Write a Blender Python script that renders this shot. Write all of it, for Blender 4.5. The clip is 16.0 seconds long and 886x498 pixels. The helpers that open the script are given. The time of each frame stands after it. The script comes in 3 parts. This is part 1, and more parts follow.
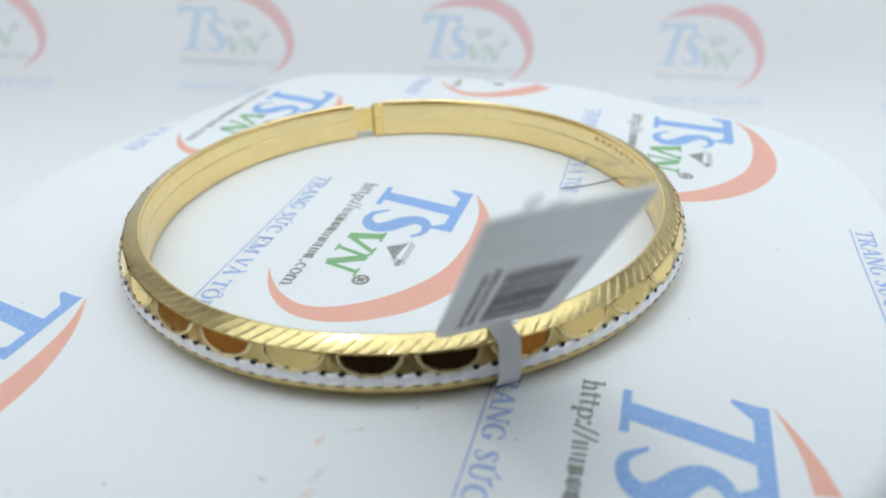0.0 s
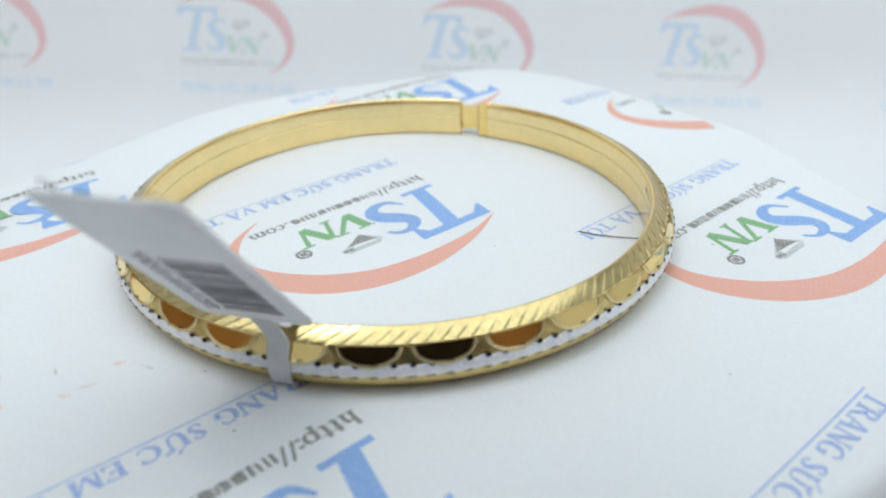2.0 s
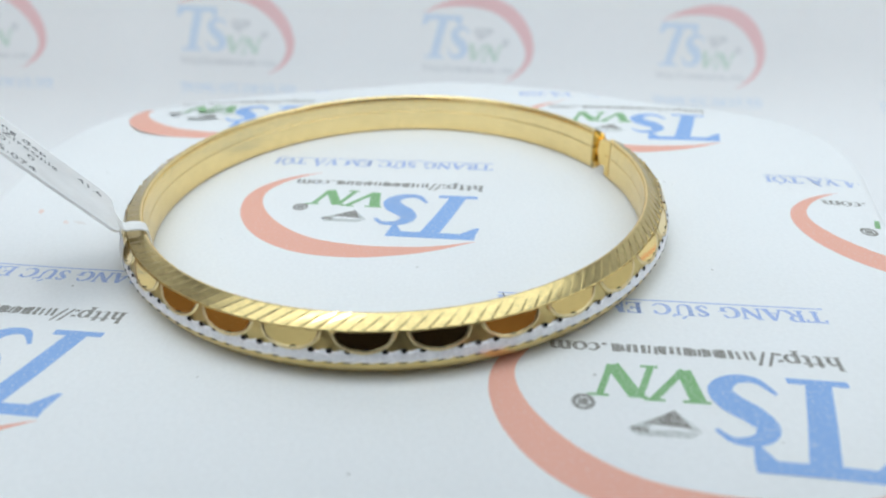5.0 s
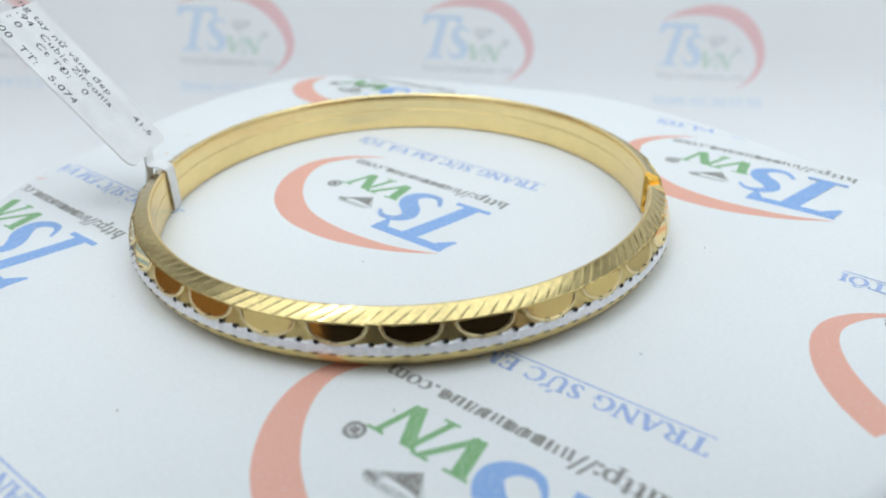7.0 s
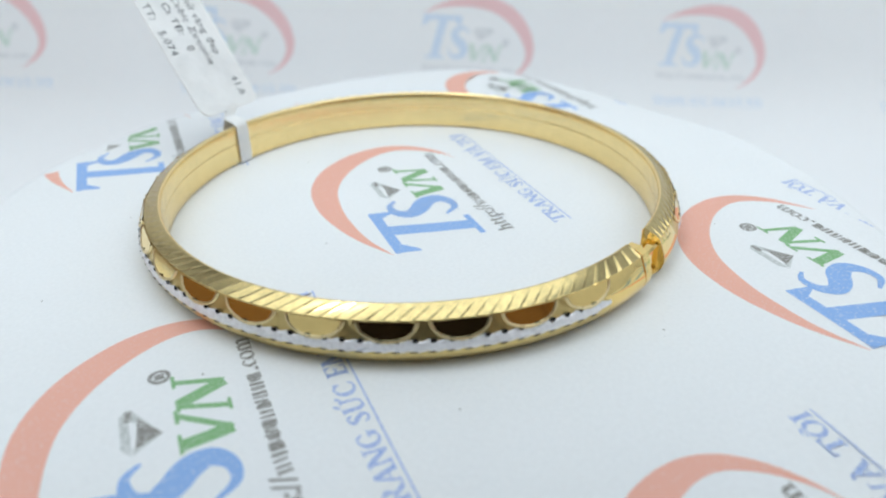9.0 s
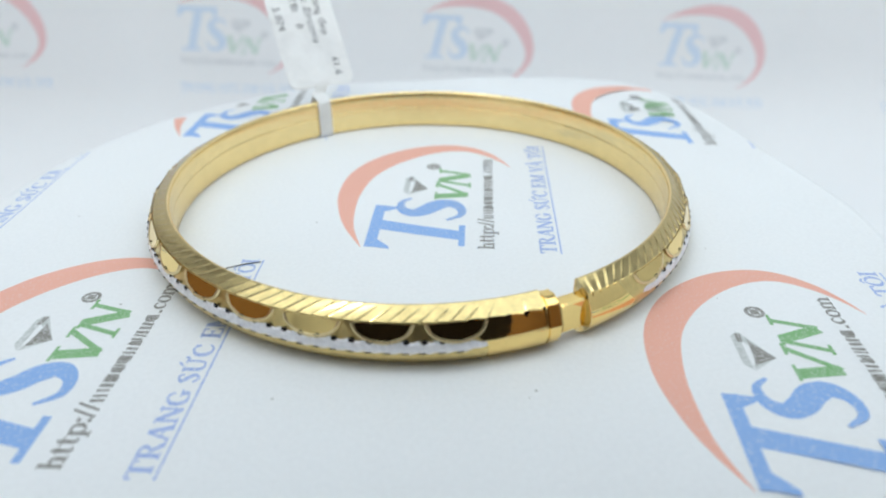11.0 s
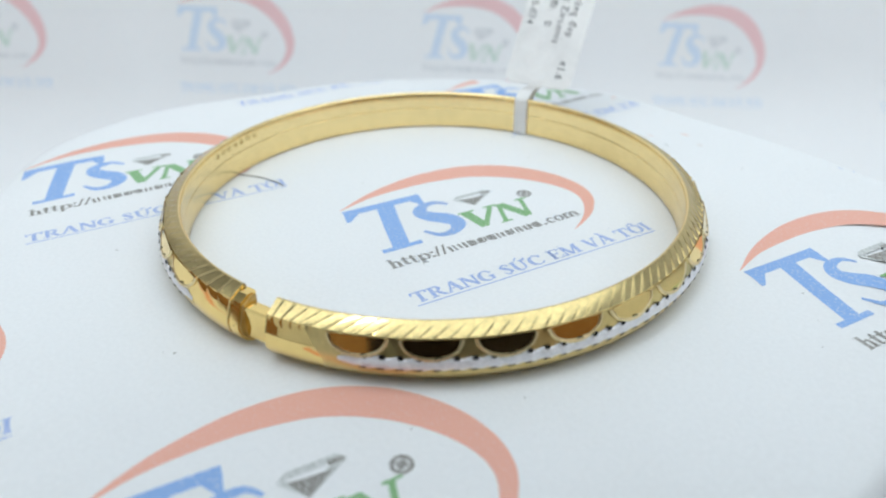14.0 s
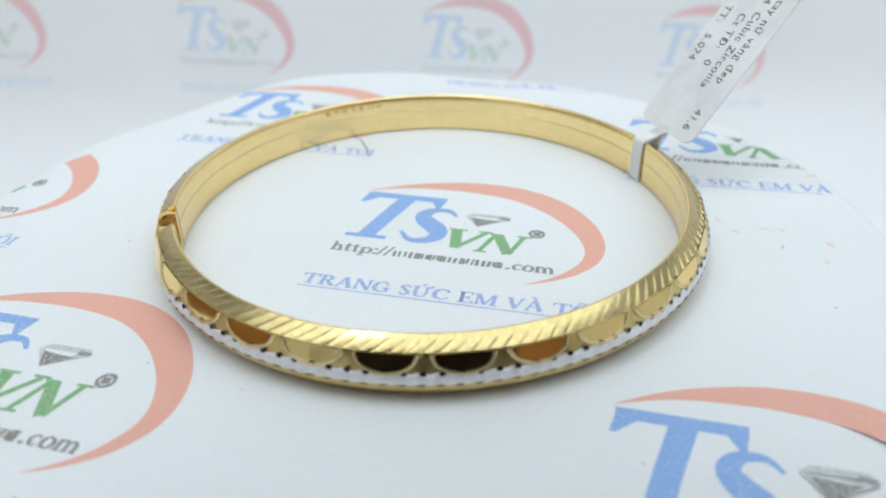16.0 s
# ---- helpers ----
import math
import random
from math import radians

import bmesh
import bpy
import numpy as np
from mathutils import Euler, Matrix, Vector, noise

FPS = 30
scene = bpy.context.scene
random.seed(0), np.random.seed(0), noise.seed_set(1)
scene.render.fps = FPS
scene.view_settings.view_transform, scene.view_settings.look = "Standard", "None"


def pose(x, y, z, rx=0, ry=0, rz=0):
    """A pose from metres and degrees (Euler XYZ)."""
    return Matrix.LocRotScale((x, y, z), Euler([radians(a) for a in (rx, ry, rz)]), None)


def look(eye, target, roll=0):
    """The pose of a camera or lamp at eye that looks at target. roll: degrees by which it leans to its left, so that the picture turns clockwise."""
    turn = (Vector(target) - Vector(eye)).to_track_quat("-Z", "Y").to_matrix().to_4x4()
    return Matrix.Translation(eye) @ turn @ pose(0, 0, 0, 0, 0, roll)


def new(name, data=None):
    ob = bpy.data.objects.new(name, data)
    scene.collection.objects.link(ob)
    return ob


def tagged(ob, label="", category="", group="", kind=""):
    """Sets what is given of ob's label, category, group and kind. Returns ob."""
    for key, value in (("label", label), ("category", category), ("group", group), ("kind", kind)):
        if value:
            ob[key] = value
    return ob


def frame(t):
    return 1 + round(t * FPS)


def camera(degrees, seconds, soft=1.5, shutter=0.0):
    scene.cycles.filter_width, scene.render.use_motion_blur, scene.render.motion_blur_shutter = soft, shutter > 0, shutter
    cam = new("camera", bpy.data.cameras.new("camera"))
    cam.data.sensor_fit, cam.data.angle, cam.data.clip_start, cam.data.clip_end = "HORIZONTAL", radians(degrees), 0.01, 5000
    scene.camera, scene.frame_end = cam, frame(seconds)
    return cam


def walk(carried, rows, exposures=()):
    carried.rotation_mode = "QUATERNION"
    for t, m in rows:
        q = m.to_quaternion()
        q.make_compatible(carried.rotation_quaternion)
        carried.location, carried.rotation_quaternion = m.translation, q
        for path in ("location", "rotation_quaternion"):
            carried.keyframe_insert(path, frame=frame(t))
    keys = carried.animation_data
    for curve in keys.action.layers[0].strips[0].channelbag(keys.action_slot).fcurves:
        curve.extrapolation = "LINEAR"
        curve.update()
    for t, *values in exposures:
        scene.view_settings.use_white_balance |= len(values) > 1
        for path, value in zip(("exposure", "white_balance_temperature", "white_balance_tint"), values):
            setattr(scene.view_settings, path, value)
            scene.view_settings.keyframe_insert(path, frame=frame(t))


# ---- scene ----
# Camera: fixed, close over a small turntable (all lengths in metres, MM converts).
MM = 0.001
cam = camera(62.5, 16.0, soft=2.0)
CAM_POSE = pose(0, -72 * MM, 38.06 * MM, 59.522, 0, -2.35) @ pose(0, 0, 0, 0, 0, -1.05)
walk(cam, [(0.0, CAM_POSE), (16.0, CAM_POSE)])
cam.data.dof.use_dof = True
cam.data.dof.focus_distance = 70 * MM
cam.data.dof.aperture_fstop = 27

# Turn of the platter in degrees about the vertical axis, by seconds.
TURN = [(0.0, -0.5), (0.5, -8.5), (1.0, -17.25), (1.5, -25.6), (2.0, -34.3), (2.5, -42.3), (3.0, -50.45), (3.5, -58.1),
        (4.0, -66.0), (4.5, -73.8), (5.0, -81.7), (6.2, -99.7), (7.5, -118.26), (8.0, -125.5), (8.5, -132.9), (9.0, -140.8),
        (10.2, -157.1), (11.5, -174.8), (12.0, -184.1), (12.5, -193.6), (13.0, -204.1), (13.5, -215.1), (14.0, -225.8), (14.5, -236.5),
        (15.0, -247.3), (15.5, -257.7), (16.0, -267.9)]
LEAN = pose(0, 0, 0, 0, -0.738, 0)

# ---- world and lamps: a small unseen photo tent, with added brown panels round the camera ----
world = bpy.data.worlds.new("room_world")
scene.world = world
world.use_nodes = True
world.node_tree.nodes["Background"].inputs[0].default_value = (0.5, 0.55, 0.62, 1)
world.node_tree.nodes["Background"].inputs[1].default_value = 0.05


def area_lamp(name, where, target, w, h, watts, colour):
    data = bpy.data.lights.new(name, "AREA")
    data.shape, data.size, data.size_y, data.energy, data.color = "RECTANGLE", w, h, watts, colour
    ob = new(name, data)
    ob.matrix_world = look(where, target)
    return ob


area_lamp("tent_panel_lamp", (0.055, -0.09, 0.41), (0.055, -0.07, 0), 0.74, 0.72, 2.97, (0.82, 0.925, 0.968))
area_lamp("tent_strip_lamp", (-0.09, -0.058, 0.38), (0, -0.02, 0), 0.026, 0.032, 0.11, (0.98, 0.97, 0.97))


# ---- materials ----
def material(name, colour, rough=0.5, metal=0.0, grain=0.0, grain_scale=900, stain=0.0, stain_scale=40, bump=0.0, bump_scale=600, coords="Object"):
    """Principled surface with colour variation at two scales and fine relief."""
    m = bpy.data.materials.new(name)
    m.use_nodes = True
    nt = m.node_tree
    b = nt.nodes["Principled BSDF"]
    b.inputs["Base Color"].default_value = (*colour, 1)
    b.inputs["Roughness"].default_value = rough
    b.inputs["Metallic"].default_value = metal
    tc = nt.nodes.new("ShaderNodeTexCoord")
    last = None
    for amount, scale in ((stain, stain_scale), (grain, grain_scale)):
        if amount:
            n = nt.nodes.new("ShaderNodeTexNoise")
            n.inputs["Scale"].default_value = scale
            n.inputs["Detail"].default_value = 4
            nt.links.new(tc.outputs[coords], n.inputs["Vector"])
            mp = nt.nodes.new("ShaderNodeMapRange")
            mp.inputs["From Min"].default_value, mp.inputs["From Max"].default_value = 0.3, 0.7
            mp.inputs["To Min"].default_value, mp.inputs["To Max"].default_value = 1 - amount, 1 + amount * 0.4
            nt.links.new(n.outputs["Fac"], mp.inputs["Value"])
            mx = nt.nodes.new("ShaderNodeMix")
            mx.data_type, mx.blend_type = "RGBA", "MULTIPLY"
            mx.inputs["Factor"].default_value = 1
            if last:
                nt.links.new(last, mx.inputs[6])
            else:
                mx.inputs[6].default_value = (*colour, 1)
            nt.links.new(mp.outputs["Result"], mx.inputs[7])
            last = mx.outputs[2]
    if last:
        nt.links.new(last, b.inputs["Base Color"])
    if bump:
        n = nt.nodes.new("ShaderNodeTexNoise")
        n.inputs["Scale"].default_value = bump_scale
        nt.links.new(tc.outputs[coords], n.inputs["Vector"])
        bp = nt.nodes.new("ShaderNodeBump")
        bp.inputs["Strength"].default_value = bump
        bp.inputs["Distance"].default_value = 0.0001
        nt.links.new(n.outputs["Fac"], bp.inputs["Height"])
        nt.links.new(bp.outputs["Normal"], b.inputs["Normal"])
    return m


def ink(name, colour, cover=0.75, scale=5500):
    """Printed ink: grains of colour with the white paper showing between."""
    m = material(name, colour, 0.7)
    nt = m.node_tree
    b = nt.nodes["Principled BSDF"]
    tc = nt.nodes["Texture Coordinate"]
    n = nt.nodes.new("ShaderNodeTexNoise")
    n.inputs["Scale"].default_value = scale
    n.inputs["Detail"].default_value = 3
    nt.links.new(tc.outputs["Object"], n.inputs["Vector"])
    mp = nt.nodes.new("ShaderNodeMapRange")
    mp.inputs["From Min"].default_value, mp.inputs["From Max"].default_value = cover - 0.2, cover + 0.05
    mp.inputs["To Max"].default_value = 0.6
    nt.links.new(n.outputs["Fac"], mp.inputs["Value"])
    mx = nt.nodes.new("ShaderNodeMix")
    mx.data_type = "RGBA"
    mx.inputs[6].default_value = (*colour, 1)
    mx.inputs[7].default_value = (0.78, 0.79, 0.8, 1)
    nt.links.new(mp.outputs["Result"], mx.inputs[0])
    nt.links.new(mx.outputs[2], b.inputs["Base Color"])
    return m


PAPER = material("white_print_paper", (0.80, 0.815, 0.83), 0.6, grain=0.03, grain_scale=2500, stain=0.03, stain_scale=30, bump=0.15, bump_scale=1500)
SHEET = material("white_backdrop_paper", (0.86, 0.87, 0.89), 0.65, grain=0.02, grain_scale=1500, stain=0.04, stain_scale=12, bump=0.1)
BLUE = ink("blue_ink", (0.25, 0.42, 0.75), 0.73, 3800)
RED = ink("salmon_ink", (0.80, 0.42, 0.33), 0.77, 4200)
GREEN = ink("green_ink", (0.20, 0.42, 0.18), 0.7)
GREY = ink("grey_ink", (0.20, 0.19, 0.17), 0.64)
PALE = ink("pale_grey_ink", (0.47, 0.50, 0.49), 0.58, 3500)
DUST = ink("toner_dust", (0.36, 0.44, 0.62), 0.6)
CAPTION = ink("caption_ink", (0.29, 0.41, 0.73), 0.64)
WASH_RED = ink("faint_red_ink", (0.78, 0.62, 0.57), 0.62, 1500)
WASH = ink("faint_ink", (0.72, 0.69, 0.68), 0.6, 1500)
# backdrop inks: same print, with the veiling haze mixed into the colours
FAR_RED = ink("hazed_red_ink", (0.82, 0.54, 0.56), 0.72)
FAR_BLUE = ink("hazed_blue_ink", (0.62, 0.73, 0.87), 0.7)
FAR_GREEN = ink("hazed_green_ink", (0.59, 0.72, 0.65), 0.68)
FAR_GREY = ink("hazed_grey_ink", (0.66, 0.68, 0.71), 0.64)
GOLD = material("satin_gold", (0.78, 0.61, 0.26), 0.32, 1.0, grain=0.10, grain_scale=1500, stain=0.08, stain_scale=120, bump=0.12, bump_scale=4000)
POLISH = material("polished_gold", (0.94, 0.69, 0.27), 0.06, 1.0, grain=0.05, grain_scale=800, bump=0.03, bump_scale=900)
# darker copy of the cut gold: the panel lamp's glare is toned down in its colour
DIMMED_CUT = material("dimmed_bevel_gold", (0.60, 0.47, 0.22), 0.19, 1.0, grain=0.12, grain_scale=1800, stain=0.08, stain_scale=250)
CUT = material("bright_cut_gold", (0.93, 0.76, 0.42), 0.3, 1.0, grain=0.10, grain_scale=2000, stain=0.06, stain_scale=300)
WHITE_GOLD = material("white_gold", (0.93, 0.92, 0.94), 0.55, 0.5, grain=0.14, grain_scale=3000, bump=0.3, bump_scale=5000)
GROOVE = material("dark_groove", (0.10, 0.085, 0.09), 0.5, 0.4, grain=0.3, grain_scale=1500)
# pit colour is near-black to stand for the shade inside the holes
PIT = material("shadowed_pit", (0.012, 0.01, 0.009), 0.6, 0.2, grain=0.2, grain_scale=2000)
CARD = material("tag_plastic", (0.965, 0.965, 0.965), 0.4, grain=0.04, grain_scale=1200, stain=0.12, stain_scale=260, bump=0.08, bump_scale=900)
def let_light_through(m, share):
    nt = m.node_tree
    b, out = nt.nodes["Principled BSDF"], nt.nodes["Material Output"]
    tr, mix = nt.nodes.new("ShaderNodeBsdfTranslucent"), nt.nodes.new("ShaderNodeMixShader")
    tr.inputs["Color"].default_value = (0.98, 0.98, 0.98, 1)
    mix.inputs[0].default_value = share
    nt.links.new(b.outputs[0], mix.inputs[1])
    nt.links.new(tr.outputs[0], mix.inputs[2])
    nt.links.new(mix.outputs[0], out.inputs["Surface"])


let_light_through(CARD, 0.22)
PRINT = material("tag_print", (0.09, 0.09, 0.10), 0.6, grain=0.3, grain_scale=6000)
BODY = material("platter_plastic", (0.55, 0.56, 0.58), 0.4, grain=0.05, grain_scale=300)
TENT = material("tent_cloth", (0.78, 0.80, 0.83), 0.9, grain=0.05, grain_scale=300, stain=0.05, stain_scale=8)
DARK = material("black_housing", (0.016, 0.010, 0.011), 0.4, grain=0.2, grain_scale=400)
# for unseen panels that the gold reflects as amber
DIM = material("brown_reflection_panel", (0.33, 0.175, 0.075), 0.9, grain=0.1, grain_scale=200, stain=0.1, stain_scale=6)
HAIR = material("dark_fibre", (0.03, 0.025, 0.02), 0.5, grain=0.1)

DARK.node_tree.nodes["Principled BSDF"].inputs["Specular IOR Level"].default_value = 0.12


# ---- mesh helpers ----
def mesh_of(name, verts, faces, mat, smooth=False):
    me = bpy.data.meshes.new(name)
    me.from_pydata([tuple(v) for v in verts], [], [tuple(f) for f in faces])
    me.materials.append(mat)
    if smooth:
        me.polygons.foreach_set("use_smooth", [True] * len(me.polygons))
    me.update()
    return me


def put(name, me, parent=None, label="", kind=""):
    ob = new(name, me)
    ob.parent = parent
    return tagged(ob, label, kind=kind)


def part(name, bm, mat, parent=None, label=""):
    me = bpy.data.meshes.new(name)
    bm.to_mesh(me)
    bm.free()
    me.materials.append(mat)
    return put(name, me, parent, label)


def box_into(bm, lo, hi):
    m = bmesh.ops.create_cube(bm, size=1)
    for v in m["verts"]:
        v.co = [lo[i] + (v.co[i] + 0.5) * (hi[i] - lo[i]) for i in range(3)]


# ---- setting: table and swept backdrop sheet, tent ----
FLOOR_Z = -42 * MM
LEAN_BACK = radians(12)
BEND_Y, BEND_R = 79 * MM, 34 * MM


def sweep_point(x, s):
    """Backdrop sheet: s runs along the sheet, from the table, round the bend, up the leaning back."""
    turn = math.pi / 2 - LEAN_BACK
    if s < 0:
        return Vector((x, BEND_Y + s, FLOOR_Z)), Vector((0, 0, 1))
    if s < BEND_R * turn:
        a = s / BEND_R
        return Vector((x, BEND_Y + BEND_R * math.sin(a), FLOOR_Z + BEND_R * (1 - math.cos(a)))), Vector((0, -math.sin(a), math.cos(a)))
    d = s - BEND_R * turn
    a = turn
    return (Vector((x, BEND_Y + BEND_R * math.sin(a) + d * math.cos(a), FLOOR_Z + BEND_R * (1 - math.cos(a)) + d * math.sin(a))),
            Vector((0, -math.sin(a), math.cos(a))))


def build_backdrop():
    rows = [-0.5, -0.3, -0.1] + [i * BEND_R * (math.pi / 2 - LEAN_BACK) / 12 for i in range(13)] + [0.10, 0.18, 0.28, 0.40]
    cols = [-0.4, -0.2, -0.1, 0, 0.1, 0.2, 0.4]
    v, f = [], []
    for s in rows:
        for x in cols:
            v.append(sweep_point(x, s)[0])
    for s in rows:
        for x in cols:
            p, n = sweep_point(x, s)
            v.append(p - n * 0.6 * MM)
    k, off = len(cols), len(rows) * len(cols)
    for i in range(len(rows) - 1):
        for j in range(k - 1):
            a = i * k + j
            f.append((a, a + 1, a + k + 1, a + k))
            f.append((off + a, off + a + k, off + a + k + 1, off + a + 1))
    for i in range(len(rows) - 1):
        a, b = i * k, (i + 1) * k
        f.append((a, b, off + b, off + a))
        a, b = i * k + k - 1, (i + 1) * k + k - 1
        f.append((b, a, off + a, off + b))
    for a0 in (0, (len(rows) - 1) * k):
        for j in range(k - 1):
            f.append((a0 + j, off + a0 + j, off + a0 + j + 1, a0 + j + 1))
    ob = put("backdrop", mesh_of("backdrop", v, f, SHEET, True))
    return tagged(ob, "white printed paper backdrop sweeping up behind the turntable", kind="structure")


backdrop = build_backdrop()


def slab(name, lo, hi, mat, label):
    bm = bmesh.new()
    box_into(bm, lo, hi)
    return tagged(part(name, bm, mat), label, kind="structure")


slab("floor", (-0.6, -0.6, FLOOR_Z - 0.02), (0.6, 0.5, FLOOR_Z - 0.002), TENT, "pale table top under the backdrop paper")
# brown stretches and white flaps: unseen, added to colour the gold's reflections
slab("wall_west", (-0.43, -0.25, FLOOR_Z), (-0.42, 0.45, 0.15), DIM, "unseen brown panel added to put amber into the gold's reflections")
slab("wall_west_front", (-0.43, -0.44, FLOOR_Z), (-0.42, -0.251, 0.15), TENT, "unseen white panel added to put pale patches into the gold's reflections")
slab("wall_west_top", (-0.43, -0.44, 0.151), (-0.42, 0.45, 0.42), TENT, "white cloth side of the photo tent")
slab("wall_east", (0.42, -0.33, FLOOR_Z), (0.43, 0.45, 0.42), TENT, "white cloth side of the photo tent")
slab("wall_east_front", (0.42, -0.44, FLOOR_Z), (0.43, -0.331, 0.42), DIM, "unseen brown panel added to put amber into the gold's reflections")
slab("wall_north", (-0.43, 0.45, FLOOR_Z), (0.43, 0.46, 0.42), TENT, "white cloth back of the photo tent")
slab("wall_south_flap", (-0.43, -0.46, FLOOR_Z), (-0.29, -0.45, 0.42), TENT, "unseen white panel added to put pale patches into the gold's reflections")
slab("wall_south", (-0.289, -0.46, FLOOR_Z), (0.43, -0.45, 0.42), DIM, "unseen brown panel behind the camera, added for the gold's reflections")
slab("ceiling", (-0.43, -0.46, 0.42), (0.43, 0.46, 0.43), TENT, "white cloth top of the photo tent")


# ---- the camera's own housing, which the polished gold mirrors, on an added stand ----
stand = tagged(new("camera_stand"), "black camera phone mirrored in the gold, on an added unseen stand", "camera stand")


def slab_part(name, lo, hi, mat, m, bevel):
    bm = bmesh.new()
    box_into(bm, [c * MM for c in lo], [c * MM for c in hi])
    bmesh.ops.bevel(bm, geom=list(bm.edges), offset=bevel * MM, segments=3, affect="EDGES")
    bmesh.ops.transform(bm, matrix=m, verts=bm.verts)
    return part(name, bm, mat, stand)


# unseen; width set by where the gold reflects black
slab_part("housing", (-40, -78, 4), (55, 34, 14), DARK, CAM_POSE, 4)
# unseen post and foot, added only to carry the housing
slab_part("post", (-8, -121, -42), (8, -108, -20), DARK, Matrix.Identity(4), 1)
slab_part("foot", (-30, -140, -42), (30, -92, -38), DARK, Matrix.Identity(4), 1)


# ---- printed marks: flat strokes in a mark's own plane (u along the line, v up, in mm) ----
def smooth_path(pts, n):
    """Catmull-Rom through rows of numbers."""
    P = np.array(pts, float)
    P = np.vstack([2 * P[0] - P[1], P, 2 * P[-1] - P[-2]])
    out = []
    for i in range(1, len(P) - 2):
        for t in np.linspace(0, 1, n, endpoint=False):
            a, b, c, d = P[i - 1:i + 3]
            out.append(0.5 * (2 * b + (c - a) * t + (2 * a - 5 * b + 4 * c - d) * t * t + (3 * b - a - 3 * c + d) * t ** 3))
    out.append(P[-2])
    return np.array(out)


def ribbon(rows, n=6):
    """Quads along a path of u, v, width."""
    p = smooth_path(rows, n)
    d = np.gradient(p[:, :2], axis=0)
    d /= np.linalg.norm(d, axis=1)[:, None] + 1e-9
    nrm = np.c_[-d[:, 1], d[:, 0]] * np.maximum(p[:, 2:3], 0.02) / 2
    lanes = 4 if p[:, 2].max() > 1.5 else 1
    rows = [p[:, :2] + nrm * (1 - 2 * k / lanes) for k in range(lanes + 1)]
    return [(a[i], b[i], b[i + 1], a[i + 1]) for a, b in zip(rows, rows[1:]) for i in range(len(p) - 1)]


def bar(u0, v0, u1, v1, w, parts=1):
    """A straight stroke."""
    a, b = np.array([u0, v0]), np.array([u1, v1])
    d = (b - a) / (np.linalg.norm(b - a) + 1e-9)
    n = np.array([-d[1], d[0]]) * w / 2
    ts = np.linspace(0, 1, parts + 1)
    return [(a + (b - a) * s + n, a + (b - a) * s - n, a + (b - a) * t - n, a + (b - a) * t + n) for s, t in zip(ts, ts[1:])]


def poly(*pts):
    return [tuple(np.array(p, float) for p in pts)]


SWOOSH = ribbon([(0.6, 20.25, 0.05), (4.6, 22.0, 0.9), (8.5, 22.95, 1.8), (13.4, 23.4, 2.7), (18.9, 22.6, 3.3), (23.4, 20.1, 3.5),
                 (26.6, 16.5, 3.1), (28.2, 12.8, 2.4), (28.2, 9.6, 1.7), (26.6, 6.8, 1.1), (24.3, 4.8, 0.5), (22.0, 3.5, 0.05)], 5)
BLUE_MARK = (bar(0.7, 19.3, 10.5, 19.2, 1.25, 6) + poly((0.9, 19.9), (0.3, 17.2), (0.8, 17.2), (2.6, 18.9)) + poly((10.6, 19.8), (8.8, 18.8), (9.7, 17.2), (10.2, 17.2))
             + poly((4.8, 19.2), (3.6, 14.4), (5.7, 14.4), (7.0, 19.2)) + poly((3.6, 14.4), (2.5, 9.5), (4.5, 9.5), (5.7, 14.4)) + bar(1.2, 9.45, 5.9, 9.45, 0.7, 3)
             + ribbon([(12.5, 15.7, 0.35), (11.4, 16.8, 0.7), (9.6, 16.6, 1.2), (8.7, 15.3, 1.8), (9.4, 13.9, 2.2), (10.8, 12.6, 2.3), (11.3, 11.1, 1.9), (10.2, 9.8, 1.2), (8.4, 9.7, 0.8), (7.1, 11.3, 0.35)], 4))
GREEN_MARK = (bar(13.2, 12.8, 13.8, 9.0, 1.25, 2) + bar(16.6, 12.8, 13.8, 9.0, 0.6, 2) + bar(12.3, 12.85, 14.4, 12.85, 0.3) + bar(15.7, 12.85, 17.3, 12.85, 0.3)
              + bar(17.6, 12.5, 16.4, 8.9, 0.55, 2) + bar(17.9, 12.5, 19.5, 8.8, 1.2, 2) + bar(20.7, 12.6, 19.6, 8.8, 0.55, 2) + bar(15.8, 8.8, 17.2, 8.8, 0.3) + bar(20.0, 12.65, 21.6, 12.65, 0.3) + bar(17.0, 12.6, 18.4, 12.6, 0.3))
GEM_DARK = poly((14.2, 15.9), (15.2, 13.9), (16.0, 15.7)) + poly((16.0, 15.7), (15.2, 13.9), (17.6, 15.6)) + bar(17.4, 16.3, 18.6, 16.2, 0.5)
GEM_PALE = poly((13.5, 16.2), (14.4, 16.9), (18.2, 16.9), (18.9, 16.2)) + poly((13.5, 16.1), (15.2, 14.0), (14.3, 16.1)) + poly((17.4, 16.1), (15.3, 14.0), (18.9, 16.1))
RING = ribbon([(22.0 + 0.75 * math.cos(a), 13.6 + 0.75 * math.sin(a), 0.35) for a in np.linspace(0, 2 * math.pi, 11)], 2) + poly((21.6, 13.2), (22.4, 13.2), (22.4, 14.0), (21.6, 14.0))


